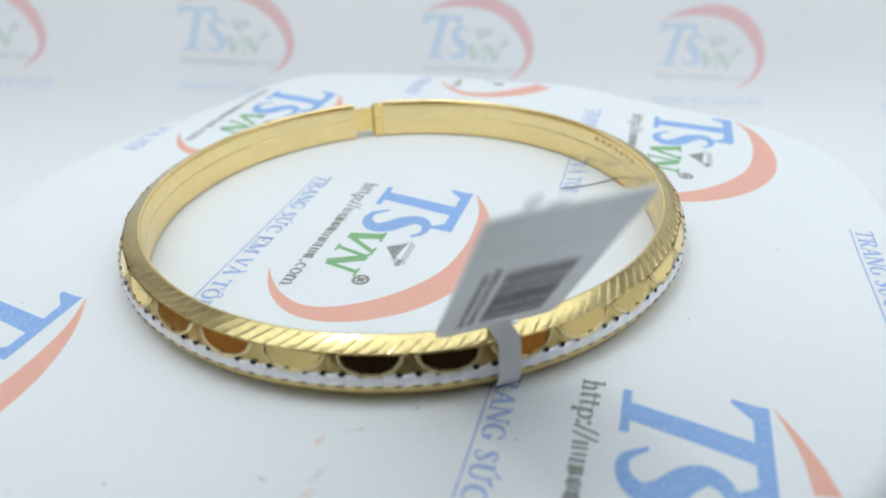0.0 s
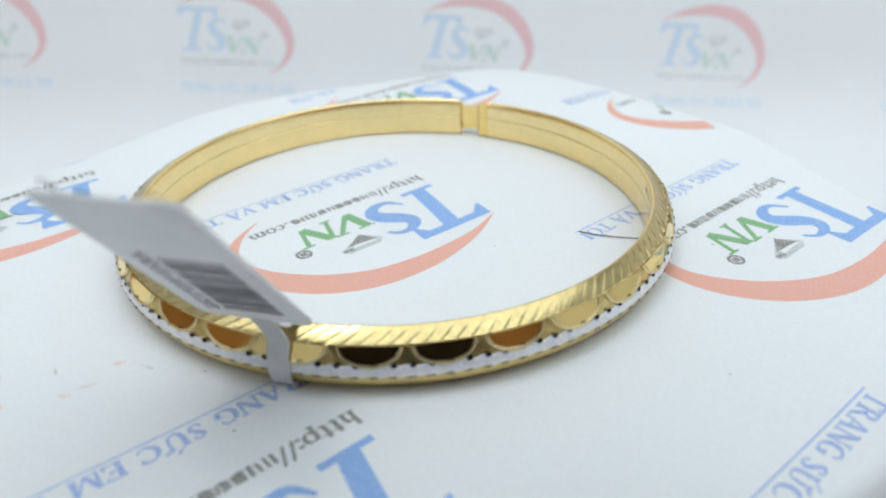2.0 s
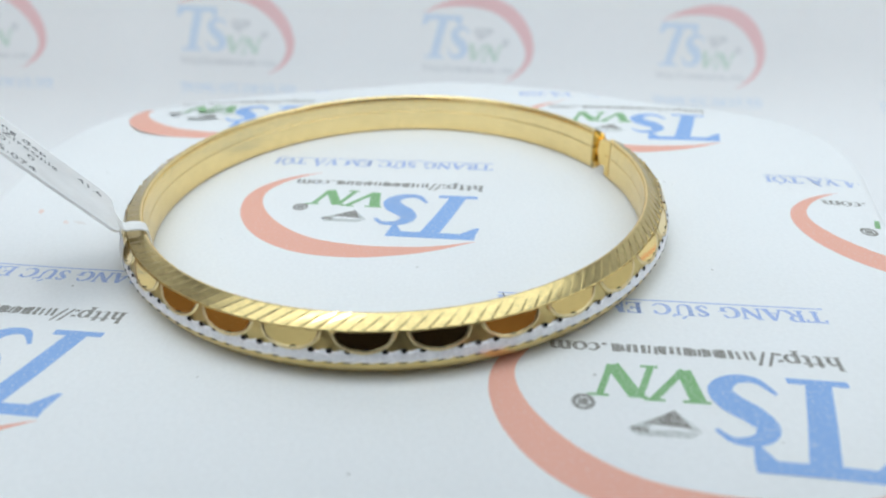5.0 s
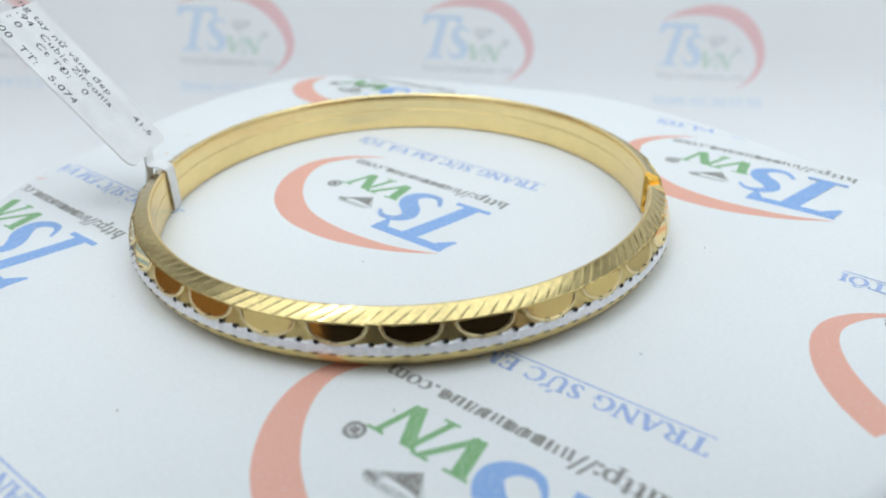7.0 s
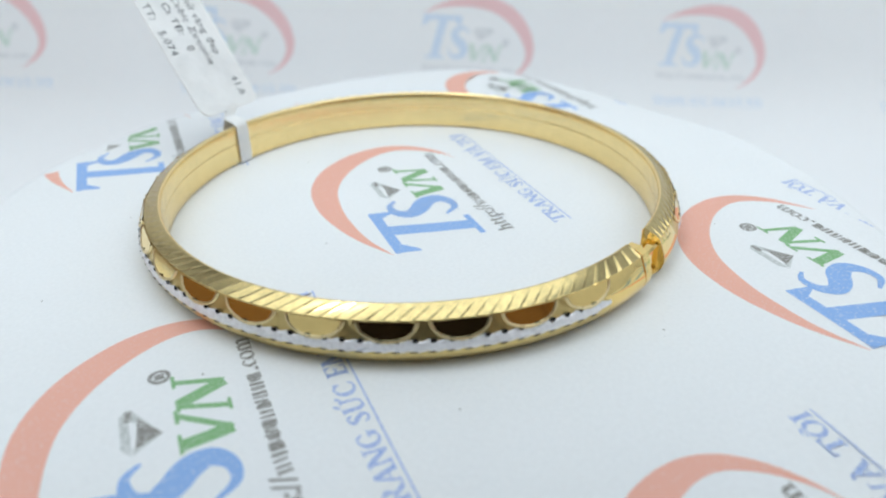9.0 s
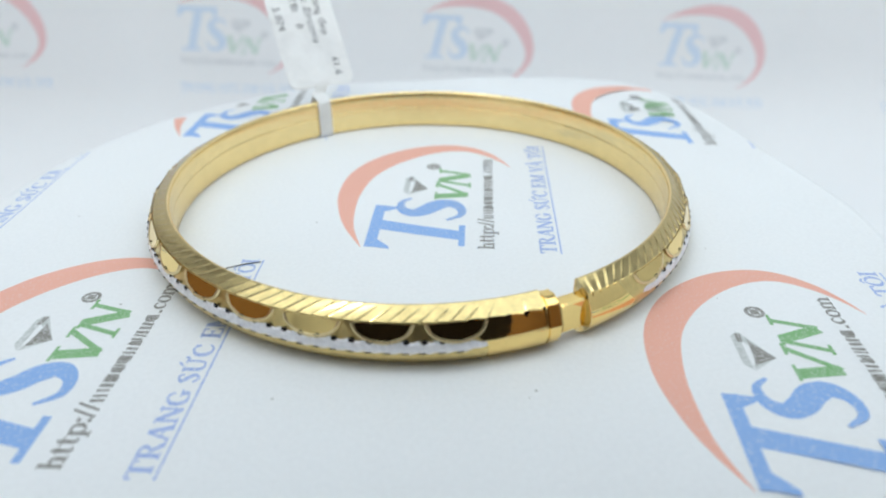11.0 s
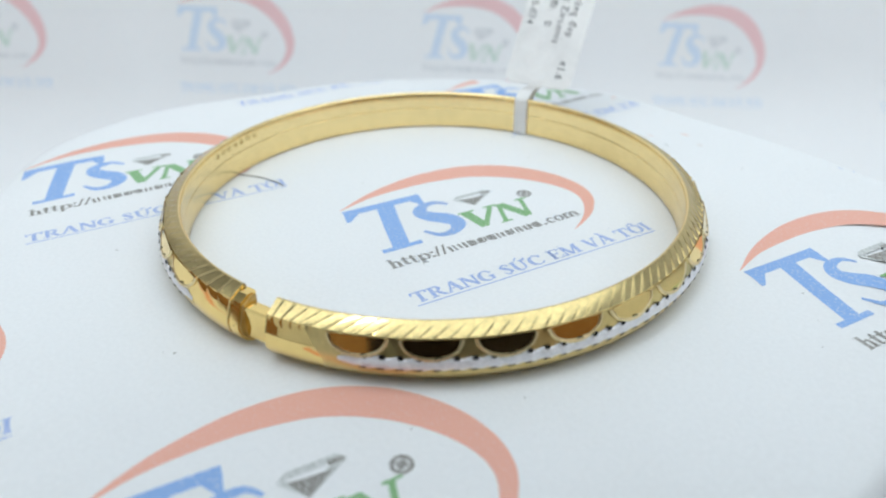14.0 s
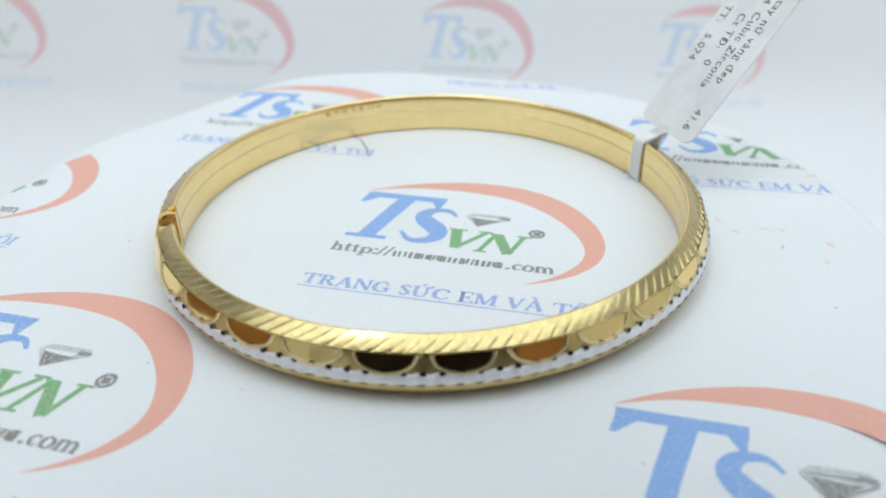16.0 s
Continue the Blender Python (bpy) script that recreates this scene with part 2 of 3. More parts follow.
def text_bars(words, v0, v1, seed, stem):
    """Plain bars standing for a printed line; words are rows of start, end, number of signs."""
    rng = random.Random(seed)
    out = []
    for u0, u1, count in words:
        pitch = (u1 - u0) / count
        for c in range(count):
            u = u0 + c * pitch
            for at in ((0.2, 0.66), (0.2, 0.66), (0.2, 0.64), (0.16, 0.45, 0.74))[rng.randrange(4)]:
                top = v1 - rng.choice((0, 0, 0.05, 0.12)) * (v1 - v0)
                low = v0 + rng.choice((0, 0, 0, 0.12)) * (v1 - v0)
                lean = rng.choice((0, 0, 0.08, -0.08)) * pitch
                out += bar(u + at * pitch, low, u + at * pitch + lean, top, stem * pitch * rng.uniform(0.7, 1.25))
    return out



def feet(v, *spans):
    """Serifs: short level strokes at a height."""
    return [q for a, b in spans for q in bar(a, v, b, v, 0.06)]


def stem(u, v0=0.0, v1=1.0, w=0.15):
    return bar(u, v0, u, v1, w)


def rounds(u, v, ru, rv, thick=0.15, thin=0.06):
    turn = np.linspace(0.5 * math.pi, 2.5 * math.pi, 13)
    return ribbon([(u + ru * math.cos(a), v + rv * math.sin(a), thin + (thick - thin) * abs(math.cos(a))) for a in turn], 2)


ROUND_C = [(0.70, 0.72, 0.05), (0.58, 0.93, 0.07), (0.40, 0.97, 0.08), (0.16, 0.80, 0.14), (0.09, 0.48, 0.17), (0.18, 0.17, 0.14), (0.42, 0.03, 0.08)]
STROKES = {
    "T": (0.84, bar(0.03, 0.96, 0.79, 0.96, 0.08) + stem(0.41) + bar(0.04, 0.74, 0.04, 1.0, 0.06) + bar(0.78, 0.74, 0.78, 1.0, 0.06) + feet(0.03, (0.24, 0.58))),
    "R": (0.86, stem(0.19) + feet(0.03, (0.02, 0.36), (0.66, 0.84)) + feet(0.97, (0.02, 0.30))
          + ribbon([(0.22, 0.96, 0.06), (0.46, 0.95, 0.08), (0.60, 0.75, 0.15), (0.46, 0.53, 0.08), (0.22, 0.50, 0.06)], 3) + bar(0.40, 0.52, 0.72, 0.02, 0.15)),
    "A": (0.86, bar(0.09, 0, 0.40, 1, 0.07) + bar(0.41, 1, 0.70, 0, 0.16) + bar(0.22, 0.35, 0.58, 0.35, 0.06) + feet(0.03, (0.0, 0.20), (0.56, 0.84))),
    "N": (0.92, stem(0.14, w=0.07) + bar(0.14, 0.98, 0.74, 0.02, 0.16) + stem(0.74, w=0.07) + feet(0.97, (0.0, 0.22), (0.62, 0.88)) + feet(0.03, (0.02, 0.28))),
    "G": (0.88, ribbon(ROUND_C + [(0.66, 0.12, 0.08)], 3) + stem(0.68, 0.06, 0.42, 0.14) + feet(0.42, (0.52, 0.84))),
    "C": (0.82, ribbon(ROUND_C + [(0.60, 0.07, 0.07), (0.74, 0.24, 0.05)], 3) + stem(0.70, 0.70, 0.96, 0.05)),
    "S": (0.64, ribbon([(0.50, 0.76, 0.05), (0.42, 0.94, 0.07), (0.24, 0.95, 0.09), (0.12, 0.76, 0.14), (0.30, 0.54, 0.17), (0.49, 0.30, 0.15), (0.40, 0.07, 0.10), (0.22, 0.04, 0.07), (0.09, 0.24, 0.05)], 3)),
    "\u1ee8": (0.98, stem(0.17, 0.4) + ribbon([(0.17, 0.42, 0.15), (0.22, 0.14, 0.13), (0.42, 0.02, 0.08), (0.62, 0.14, 0.07), (0.68, 0.42, 0.07)], 3) + stem(0.68, 0.4, 1.0, 0.07)
               + feet(0.97, (0.02, 0.32), (0.56, 0.80)) + ribbon([(0.76, 0.92, 0.06), (0.88, 0.98, 0.10), (0.90, 1.14, 0.05)], 3) + bar(0.40, 1.08, 0.56, 1.30, 0.08)),
    "E": (0.76, stem(0.19) + bar(0.03, 0.97, 0.64, 0.97, 0.06) + bar(0.2, 0.51, 0.48, 0.51, 0.06) + bar(0.03, 0.03, 0.66, 0.03, 0.06) + stem(0.63, 0.76, 1, 0.05) + stem(0.66, 0, 0.26, 0.05) + stem(0.48, 0.40, 0.62, 0.05)),
    "M": (1.08, stem(0.13, w=0.07) + bar(0.16, 0.98, 0.50, 0.02, 0.15) + bar(0.50, 0.02, 0.84, 0.98, 0.06) + stem(0.87) + feet(0.03, (0.0, 0.27), (0.72, 1.03)) + feet(0.97, (0.0, 0.2), (0.84, 1.03))),
    "V": (0.84, bar(0.12, 1, 0.42, 0, 0.16) + bar(0.42, 0, 0.70, 1, 0.07) + feet(0.97, (0.0, 0.27), (0.57, 0.82))),
    "I": (0.42, stem(0.20) + feet(0.03, (0.03, 0.37)) + feet(0.97, (0.03, 0.37))),
    "O": (0.84, rounds(0.41, 0.5, 0.33, 0.47)),
    "h": (0.58, stem(0.12, w=0.12) + ribbon([(0.14, 0.46, 0.05), (0.30, 0.63, 0.09), (0.42, 0.48, 0.12)], 3) + stem(0.42, 0, 0.48, 0.12) + feet(0.03, (0.0, 0.25), (0.30, 0.55)) + feet(0.97, (0.0, 0.12))),
    "t": (0.38, stem(0.15, 0.08, 0.86, 0.12) + feet(0.62, (0.0, 0.34)) + ribbon([(0.15, 0.1, 0.11), (0.22, 0.02, 0.08), (0.34, 0.10, 0.04)], 3)),
    "p": (0.58, stem(0.12, -0.3, 0.64, 0.12) + rounds(0.31, 0.32, 0.19, 0.31, 0.12, 0.06) + feet(-0.28, (0.0, 0.25))),
    ":": (0.28, stem(0.12, 0, 0.15, 0.15) + stem(0.12, 0.48, 0.63, 0.15)),
    "/": (0.32, bar(0.0, -0.05, 0.28, 1.03, 0.08)),
    ".": (0.26, stem(0.12, 0, 0.15, 0.15)),
    "c": (0.48, ribbon([(0.42, 0.50, 0.08), (0.26, 0.63, 0.06), (0.09, 0.36, 0.12), (0.22, 0.03, 0.08), (0.43, 0.14, 0.04)], 3)),
    "o": (0.54, rounds(0.26, 0.32, 0.20, 0.31, 0.12, 0.06)),
    "m": (0.88, stem(0.12, 0, 0.64, 0.12) + ribbon([(0.14, 0.46, 0.05), (0.28, 0.63, 0.09), (0.42, 0.46, 0.12)], 3) + stem(0.42, 0, 0.46, 0.12)
          + ribbon([(0.44, 0.46, 0.05), (0.58, 0.63, 0.09), (0.72, 0.46, 0.12)], 3) + stem(0.72, 0, 0.46, 0.12) + feet(0.03, (0.0, 0.24), (0.32, 0.53), (0.62, 0.85))),
    " ": (0.36, []),
}
STROKES["\u00c0"] = (0.86, STROKES["A"][1] + bar(0.28, 1.30, 0.46, 1.08, 0.08))
STROKES["\u00d4"] = (0.84, STROKES["O"][1] + bar(0.22, 1.08, 0.41, 1.26, 0.07) + bar(0.41, 1.26, 0.60, 1.08, 0.07))


def type_line(body, u0, u1, foot, height, bold=0.09):
    """A printed line in upright serif strokes, set between two ends."""
    squeeze = (u1 - u0) / sum(STROKES[c][0] for c in body)
    at, out = u0, []
    for c in body:
        wide, quads = STROKES[c]
        out += [tuple(np.array([at + q[0] * squeeze + du, foot + q[1] * height + dv]) for q in quad) for du, dv in ((0, 0), (bold, 0.4 * bold)) for quad in quads]
        at += wide * squeeze
    return out


WEB_LINE = (type_line("http://", 0.7, 7.5, 5.9, 1.75) + text_bars(((7.6, 19.5, 10),), 5.9, 7.05, 3, 0.27) + type_line(".com", 19.6, 24.7, 5.9, 1.75))
CAPTION_LINE = type_line("TRANG S\u1ee8C EM V\u00c0 T\u00d4I", 0.0, 29.6, -0.72, 1.75)
UNDERLINE = bar(0, -1.15, 29.5, -1.15, 0.16, 14)


def print_marks(parent, lay, keep, inks, name="logo_print"):
    """One printed mark with its coloured parts, laid by lay(u, v, lift) -> place; quads that keep() refuses are left off."""
    layers = [(name, SWOOSH, inks[0], 0.03), ("blue_mark", BLUE_MARK, inks[1], 0.045), ("green_mark", GREEN_MARK, inks[2], 0.04),
              ("gem_mark", GEM_PALE, inks[3], 0.03), ("gem_shading", GEM_DARK, inks[4], 0.06), ("round_mark", RING, inks[4], 0.04),
              ("grey_line", WEB_LINE, inks[4], 0.05), ("blue_line", CAPTION_LINE, inks[5], 0.05), ("underline", UNDERLINE, inks[5], 0.04)]
    # the arc, where the sheet's edge cuts it, falls into runs that are parts of their own
    columns = len(SWOOSH) // 4
    runs = [[]]
    for i in range(columns):
        if all(keep(*c) for lane in range(4) for c in SWOOSH[lane * columns + i]):
            runs[-1] += [SWOOSH[lane * columns + i] for lane in range(4)]
        elif runs[-1]:
            runs.append([])
    layers[:1] = [(name, run, inks[0], 0.03) for run in runs if run]
    first = None
    for nm, quads, mat, lift in layers:
        v, f, flat = [], [], nm not in (name,)
        for k, q in enumerate(quads):
            if all(keep(*c) for c in q):
                f.append(tuple(range(len(v), len(v) + len(q))))
                v += [lay(c[0], c[1], (0.3 * lift + flat * 0.0015 * (k % 7)) * MM) for c in q]
        if not f:
            continue
        ob = put(nm, mesh_of(nm, v, f, mat), first or parent)
        if first is None:
            first = ob
    return first


# backdrop marks: a staggered pattern up the sheet
BACK_TURN, BACK_SIZE = radians(-3.77), 0.9786


def backdrop_mark(cu, cs):
    def lay(u, v, lift):
        du, dv = (u - 14.7) * BACK_SIZE * MM, (v - 11) * BACK_SIZE * MM
        x = cu + du * math.cos(BACK_TURN) - dv * math.sin(BACK_TURN)
        s = cs + du * math.sin(BACK_TURN) + dv * math.cos(BACK_TURN)
        p, n = sweep_point(x, s)
        return p + n * (lift + 0.05 * MM)
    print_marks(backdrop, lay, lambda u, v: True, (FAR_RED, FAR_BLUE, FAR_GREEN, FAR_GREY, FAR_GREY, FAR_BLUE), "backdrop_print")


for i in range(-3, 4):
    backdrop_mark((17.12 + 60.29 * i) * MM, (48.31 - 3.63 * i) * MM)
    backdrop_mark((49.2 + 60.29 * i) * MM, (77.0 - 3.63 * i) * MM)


# ---- turntable and the printed sheet on it ----
def edge_radius(a):
    """Outline of the sheet, in mm: it hugs the platter but for three corners that stand out."""
    r = 49.2
    for at, rise, width in ((-140, 13.0, 22), (104, 13.0, 17), (16, 4.5, 20), (60, 1.0, 8)):
        d = (math.degrees(a) - at + 180) % 360 - 180
        r += rise * math.exp(-(d / width) ** 2)
    return r + 0.4 * math.sin(5 * a + 1)


def sheet_z(x, y):
    """Height of the sheet in mm: flat on the platter, drooping past its rim."""
    r, a = math.hypot(x, y), math.atan2(y, x)
    drop = max(0.0, r - 45.5)
    return (0.12 * math.sin(3 * a + 0.6) + 0.10 * math.sin(7 * a) + 0.06 * math.sin(13 * a + 2)) * max(0, r - 36) / 10 - 0.006 * drop ** 2


def build_paper():
    n, radii = 300, [0, 8, 16, 24, 30, 34] + [35 + 0.75 * k for k in range(19)]
    v, f = [(0, 0, 0)], []
    rings = []
    for k, r in enumerate(radii[1:] + [100, 101, 102, 103]):
        ring = []
        for i in range(n):
            a = 2 * math.pi * i / n
            R = edge_radius(a)
            if r < 100:
                rr = r * (R / 49.2 if r > 45 else 1)
                z = sheet_z(rr * math.cos(a), rr * math.sin(a))
            else:
                rr = R + (0, 0.9, 1.1, 0.7)[r - 100]
                z = sheet_z(R * math.cos(a), R * math.sin(a)) - (0, 0.9, 4.0, 8.0)[r - 100]
            ring.append(len(v))
            v.append((rr * math.cos(a) * MM, rr * math.sin(a) * MM, z * MM))
        rings.append(ring)
    for i in range(n):
        f.append((0, rings[0][i], rings[0][(i + 1) % n]))
    for A, B in zip(rings, rings[1:]):
        for i in range(n):
            f.append((A[i], B[i], B[(i + 1) % n], A[(i + 1) % n]))
    ob = put("paper_sheet", mesh_of("paper_sheet", v, f, PAPER, True))
    return tagged(ob, "white printed paper sheet draped over the turntable platter", "paper sheet")


paper = build_paper()
READ, UP, ORIGIN, SIZE = Vector((-0.3159, -0.9488)), Vector((0.9488, -0.3159)), Vector((-11.2, 11.74)), 0.9655


def paper_mark(du, dv):
    def spot(u, v):
        return ORIGIN + READ * (u * SIZE + du) + UP * (v * SIZE + dv)

    def lay(u, v, lift):
        p = spot(u, v)
        return Vector((p.x * MM, p.y * MM, sheet_z(p.x, p.y) * MM + lift))

    def keep(u, v):
        p = spot(u, v)
        return p.length < edge_radius(math.atan2(p.y, p.x)) - 0.3
    print_marks(paper, lay, keep, (RED, BLUE, GREEN, PALE, GREY, CAPTION))


for du, dv in ((0, 0), (-30.9, 29.95), (-30.75, -30.45), (29.8, 29.8), (29.6, -30.7), (-61.6, 0.2), (61.0, -0.4), (0, 60.6), (-0.6, -61.0)):
    paper_mark(du, dv)


def build_dust():
    """Loose grains of toner strewn along the edges of the middle print."""
    rng = random.Random(21)
    v, f = [], []
    edges = BLUE_MARK + GEM_PALE + GEM_PALE + GEM_DARK + [q for k, q in enumerate(WEB_LINE + CAPTION_LINE) if k % 5 == 0]
    for k in range(900):
        q = edges[rng.randrange(len(edges))]
        c = q[rng.randrange(len(q))]
        c = c + (q[rng.randrange(len(q))] - c) * rng.random()
        p = ORIGIN + READ * (c[0] * SIZE + rng.gauss(0, 0.22)) + UP * (c[1] * SIZE + rng.gauss(0, 0.22))
        r, a = rng.uniform(0.03, 0.075), rng.uniform(0, 6.28)
        z = sheet_z(p.x, p.y) + 0.03
        f.append((len(v), len(v) + 1, len(v) + 2, len(v) + 3))
        v += [((p.x + r * math.cos(a + t)) * MM, (p.y + r * math.sin(a + t)) * MM, z * MM) for t in (0, 1.4, 3.0, 4.9)]
    return put("ink_dust", mesh_of("ink_dust", v, f, DUST), paper, "fine blue-grey toner grains round the print", kind="stuff")


build_dust()


def lathe(name, prof, n, mat, parent=None, label="", smooth=True):
    v, f = [], []
    for i in range(n):
        a = 2 * math.pi * i / n
        v += [(r * MM * math.cos(a), r * MM * math.sin(a), z * MM) for r, z in prof]
    k = len(prof)
    for i in range(n):
        for j in range(k - 1):
            f.append((i * k + j, ((i + 1) % n) * k + j, ((i + 1) % n) * k + j + 1, i * k + j + 1))
    return put(name, mesh_of(name, v, f, mat, smooth), parent, label)


turntable = tagged(new("turntable"), "pale round plastic turntable under the printed sheet", "turntable")
lathe("platter", [(0.01, -0.6), (44.5, -0.6), (45.3, -1.4), (45.3, -6), (44.5, -7), (0.01, -7)], 96, BODY, turntable)
base = tagged(lathe("pedestal", [(0.01, -7.6), (38, -7.6), (40, -9), (41.5, -40), (40.5, -41.9), (0.01, -41.9)], 96, BODY),
              "pale round plastic base standing on the backdrop paper", "pedestal")

# ---- bracelet ----
BX, BY, RI = -1.10, -1.71, 26.3
DEEP, TALL = 1.08, 0.94  # section: wall depth and height against the drawn profile
JOINT_A, JOINT_B = 105.2, 96.8


def swell(a):
    """Slight oval of the bangle: radius offset in mm."""
    return 0.135 * math.cos(2 * (a - radians(-6)))


N_FLUTE = 142


def flute(ph):
    """Depth of the slanting bright-cut flutes across the upper bevel, by phase."""
    ph = ph % 1.0
    return -0.14 * (((ph - 0.2) / 0.8) ** 1.1 if ph > 0.2 else (0.2 - ph) / 0.2)


INNER = [(0.40, 0.02), (0.12, 0.12), (0.0, 0.4), (0.0, 1.5), (0.0, 2.90), (0.0, 2.985), (0.09, 2.99), (0.09, 3.05), (0.0, 3.055), (0.0, 3.14), (0.0, 4.2), (0.0, 5.1), (0.08, 5.27), (0.24, 5.36)]
BEVEL = [(0.32 + 1.28 * s, 5.37 - 0.72 * s) for s in (0, 0.2, 0.4, 0.6, 0.8, 1.0)]
OUTER = [(1.71, 4.3), (1.875, 3.8), (2.07, 3.2), (2.235, 2.7), (2.29, 2.3), (2.27, 1.9), (2.15, 1.4), (1.9, 0.85), (1.5, 0.42), (1.05, 0.12), (0.65, 0.0)]
SLANT = 1.35


def build_band():
    prof = INNER + BEVEL + OUTER
    k, ni, nb = len(prof), len(INNER), len(BEVEL)
    n = N_FLUTE * 10
    a0, a1 = radians(JOINT_A), radians(JOINT_B + 360)
    pitch = 2 * math.pi / N_FLUTE
    v, f, mats = [], [], []
    for i in range(n + 1):
        a_col = a0 + (a1 - a0) * i / n
        near = min(1.0, min(i, n - i) / 45)
        d0 = flute(a_col / pitch)
        for j, (dr, z) in enumerate(prof):
            a, d = a_col, 0.0
            if ni <= j < ni + nb:
                t = (j - ni) / (nb - 1)
                a -= SLANT * pitch * t * near
                d = d0 * (0.12 + 0.88 * t ** 1.2)
            elif j == ni + nb:
                a -= SLANT * pitch * near
                d = 0.6 * d0 if 11 < math.degrees(a_col - a0) < math.degrees(a1 - a0) - 11 else 0.0
            elif j > ni + nb:
                a -= SLANT * pitch * near * max(0, 1 - (j - ni - nb) / 4)
            r = RI + swell(a) + dr * DEEP + d * 0.54
            v.append(((BX + r * math.cos(a)) * MM, (BY + r * math.sin(a)) * MM, (z * TALL + d * 0.83) * MM))
    for i in range(n):
        off = math.degrees(min((a1 - a0) * i / n, (a1 - a0) * (n - i) / n))
        for j in range(k):
            b = (j + 1) % k
            f.append((i * k + j, i * k + b, (i + 1) * k + b, (i + 1) * k + j))
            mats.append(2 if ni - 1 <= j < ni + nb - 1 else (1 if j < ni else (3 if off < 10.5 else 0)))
    f.append(tuple(range(k)))
    f.append(tuple(n * k + j for j in reversed(range(k))))
    mats += [1, 1]
    me = mesh_of("band", v, f, GOLD)
    for m in (POLISH_IN, DIMMED_CUT, POLISH):
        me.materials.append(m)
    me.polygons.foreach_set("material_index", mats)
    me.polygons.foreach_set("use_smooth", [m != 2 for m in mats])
    me.update()
    return me


STAMP = material("stamped_gold", (0.55, 0.38, 0.15), 0.5, 1.0, grain=0.2)
POLISH_IN = material("inner_gold", (0.95, 0.745, 0.37), 0.24, 1.0, grain=0.05, grain_scale=900, stain=0.06, stain_scale=80, bump=0.05, bump_scale=1200)
bracelet = tagged(new("bracelet"), "yellow gold bangle with diamond-cut flutes, scallops and white gold trim", "bracelet")
put("band", build_band(), bracelet, "satin yellow gold band with slanting flutes")


def outer_r(z):
    """Radius offset of the outer face at a height."""
    P = [(4.65, 1.60)] + [(q[1], q[0]) for q in OUTER]
    for (z1, r1), (z0, r0) in zip(P, P[1:]):
        if z0 <= z <= z1:
            return r0 + (r1 - r0) * (z - z0) / (z1 - z0 + 1e-9)
    return P[0][1] if z > P[0][0] else P[-1][1]


def around(a, z, lift, r0=RI):
    r = r0 + outer_r(z) * DEEP + lift
    return (r * math.cos(a) * MM, r * math.sin(a) * MM, z * TALL * MM)


SC_W, SC_H, SC_TOP = 2.28, 1.37, 4.54


def build_scallop():
    """Half-round polished flat facet hanging from the bevel."""
    v, f, n = [], [], 14
    r_top, r_low = RI + outer_r(SC_TOP) * DEEP, RI + outer_r(SC_TOP - SC_H) * DEEP
    for i in range(n + 1):
        t = -1 + 2 * i / n
        for k in range(3):
            z = SC_TOP - k / 2 * SC_H * math.sqrt(max(0, 1 - t * t)) - 0.02
            x = r_top + (r_low - r_top + 0.09) * (SC_TOP - z) / SC_H + 0.02
            v.append((x * MM, t * SC_W * MM, z * TALL * MM))
    for i in range(n):
        for k in range(2):
            f.append((i * 3 + k, i * 3 + k + 1, i * 3 + k + 4, i * 3 + k + 3))
    return mesh_of("scallop", v, f, POLISH)


def build_rim():
    """Raised bright edge round a scallop."""
    v, f, n = [], [], 16
    for i in range(n + 1):
        a = math.pi * i / n
        for grow, lift in ((-0.05, 0.02), (0.10, 0.19), (0.26, 0.19), (0.34, 0.0)):
            u, w = -(SC_W + grow) * math.cos(a), (SC_H + grow) * math.sin(a)
            v.append(around(u / 28.9, SC_TOP - w, lift))
    for i in range(n):
        for k in range(3):
            a = i * 4 + k
            f.append((a, a + 1, a + 5, a + 4))
    return mesh_of("scallop_rim", v, f, CUT, True)


def at_angle(a):
    """Pose of a repeat on the band, turned to an angle."""
    return pose((BX + swell(a) * math.cos(a)) * MM, (BY + swell(a) * math.sin(a)) * MM, 0, 0, 0, math.degrees(a))


SCALLOPS = 28
sc_mesh, rim_mesh = build_scallop(), build_rim()
FIRST_SC, LAST_SC = radians(121.5), radians(81.4 + 360)
for i in range(SCALLOPS):
    a = FIRST_SC + (LAST_SC - FIRST_SC) * i / (SCALLOPS - 1)
    a += radians(1.6) * math.exp(-((math.degrees(a) - 275) / 40) ** 2)
    ob = put("scallop", sc_mesh, bracelet)
    ob.matrix_local = at_angle(a)
    put("rim", rim_mesh, ob)

TRIM_A, TRIM_B = radians(118.5), radians(86.3 + 360)


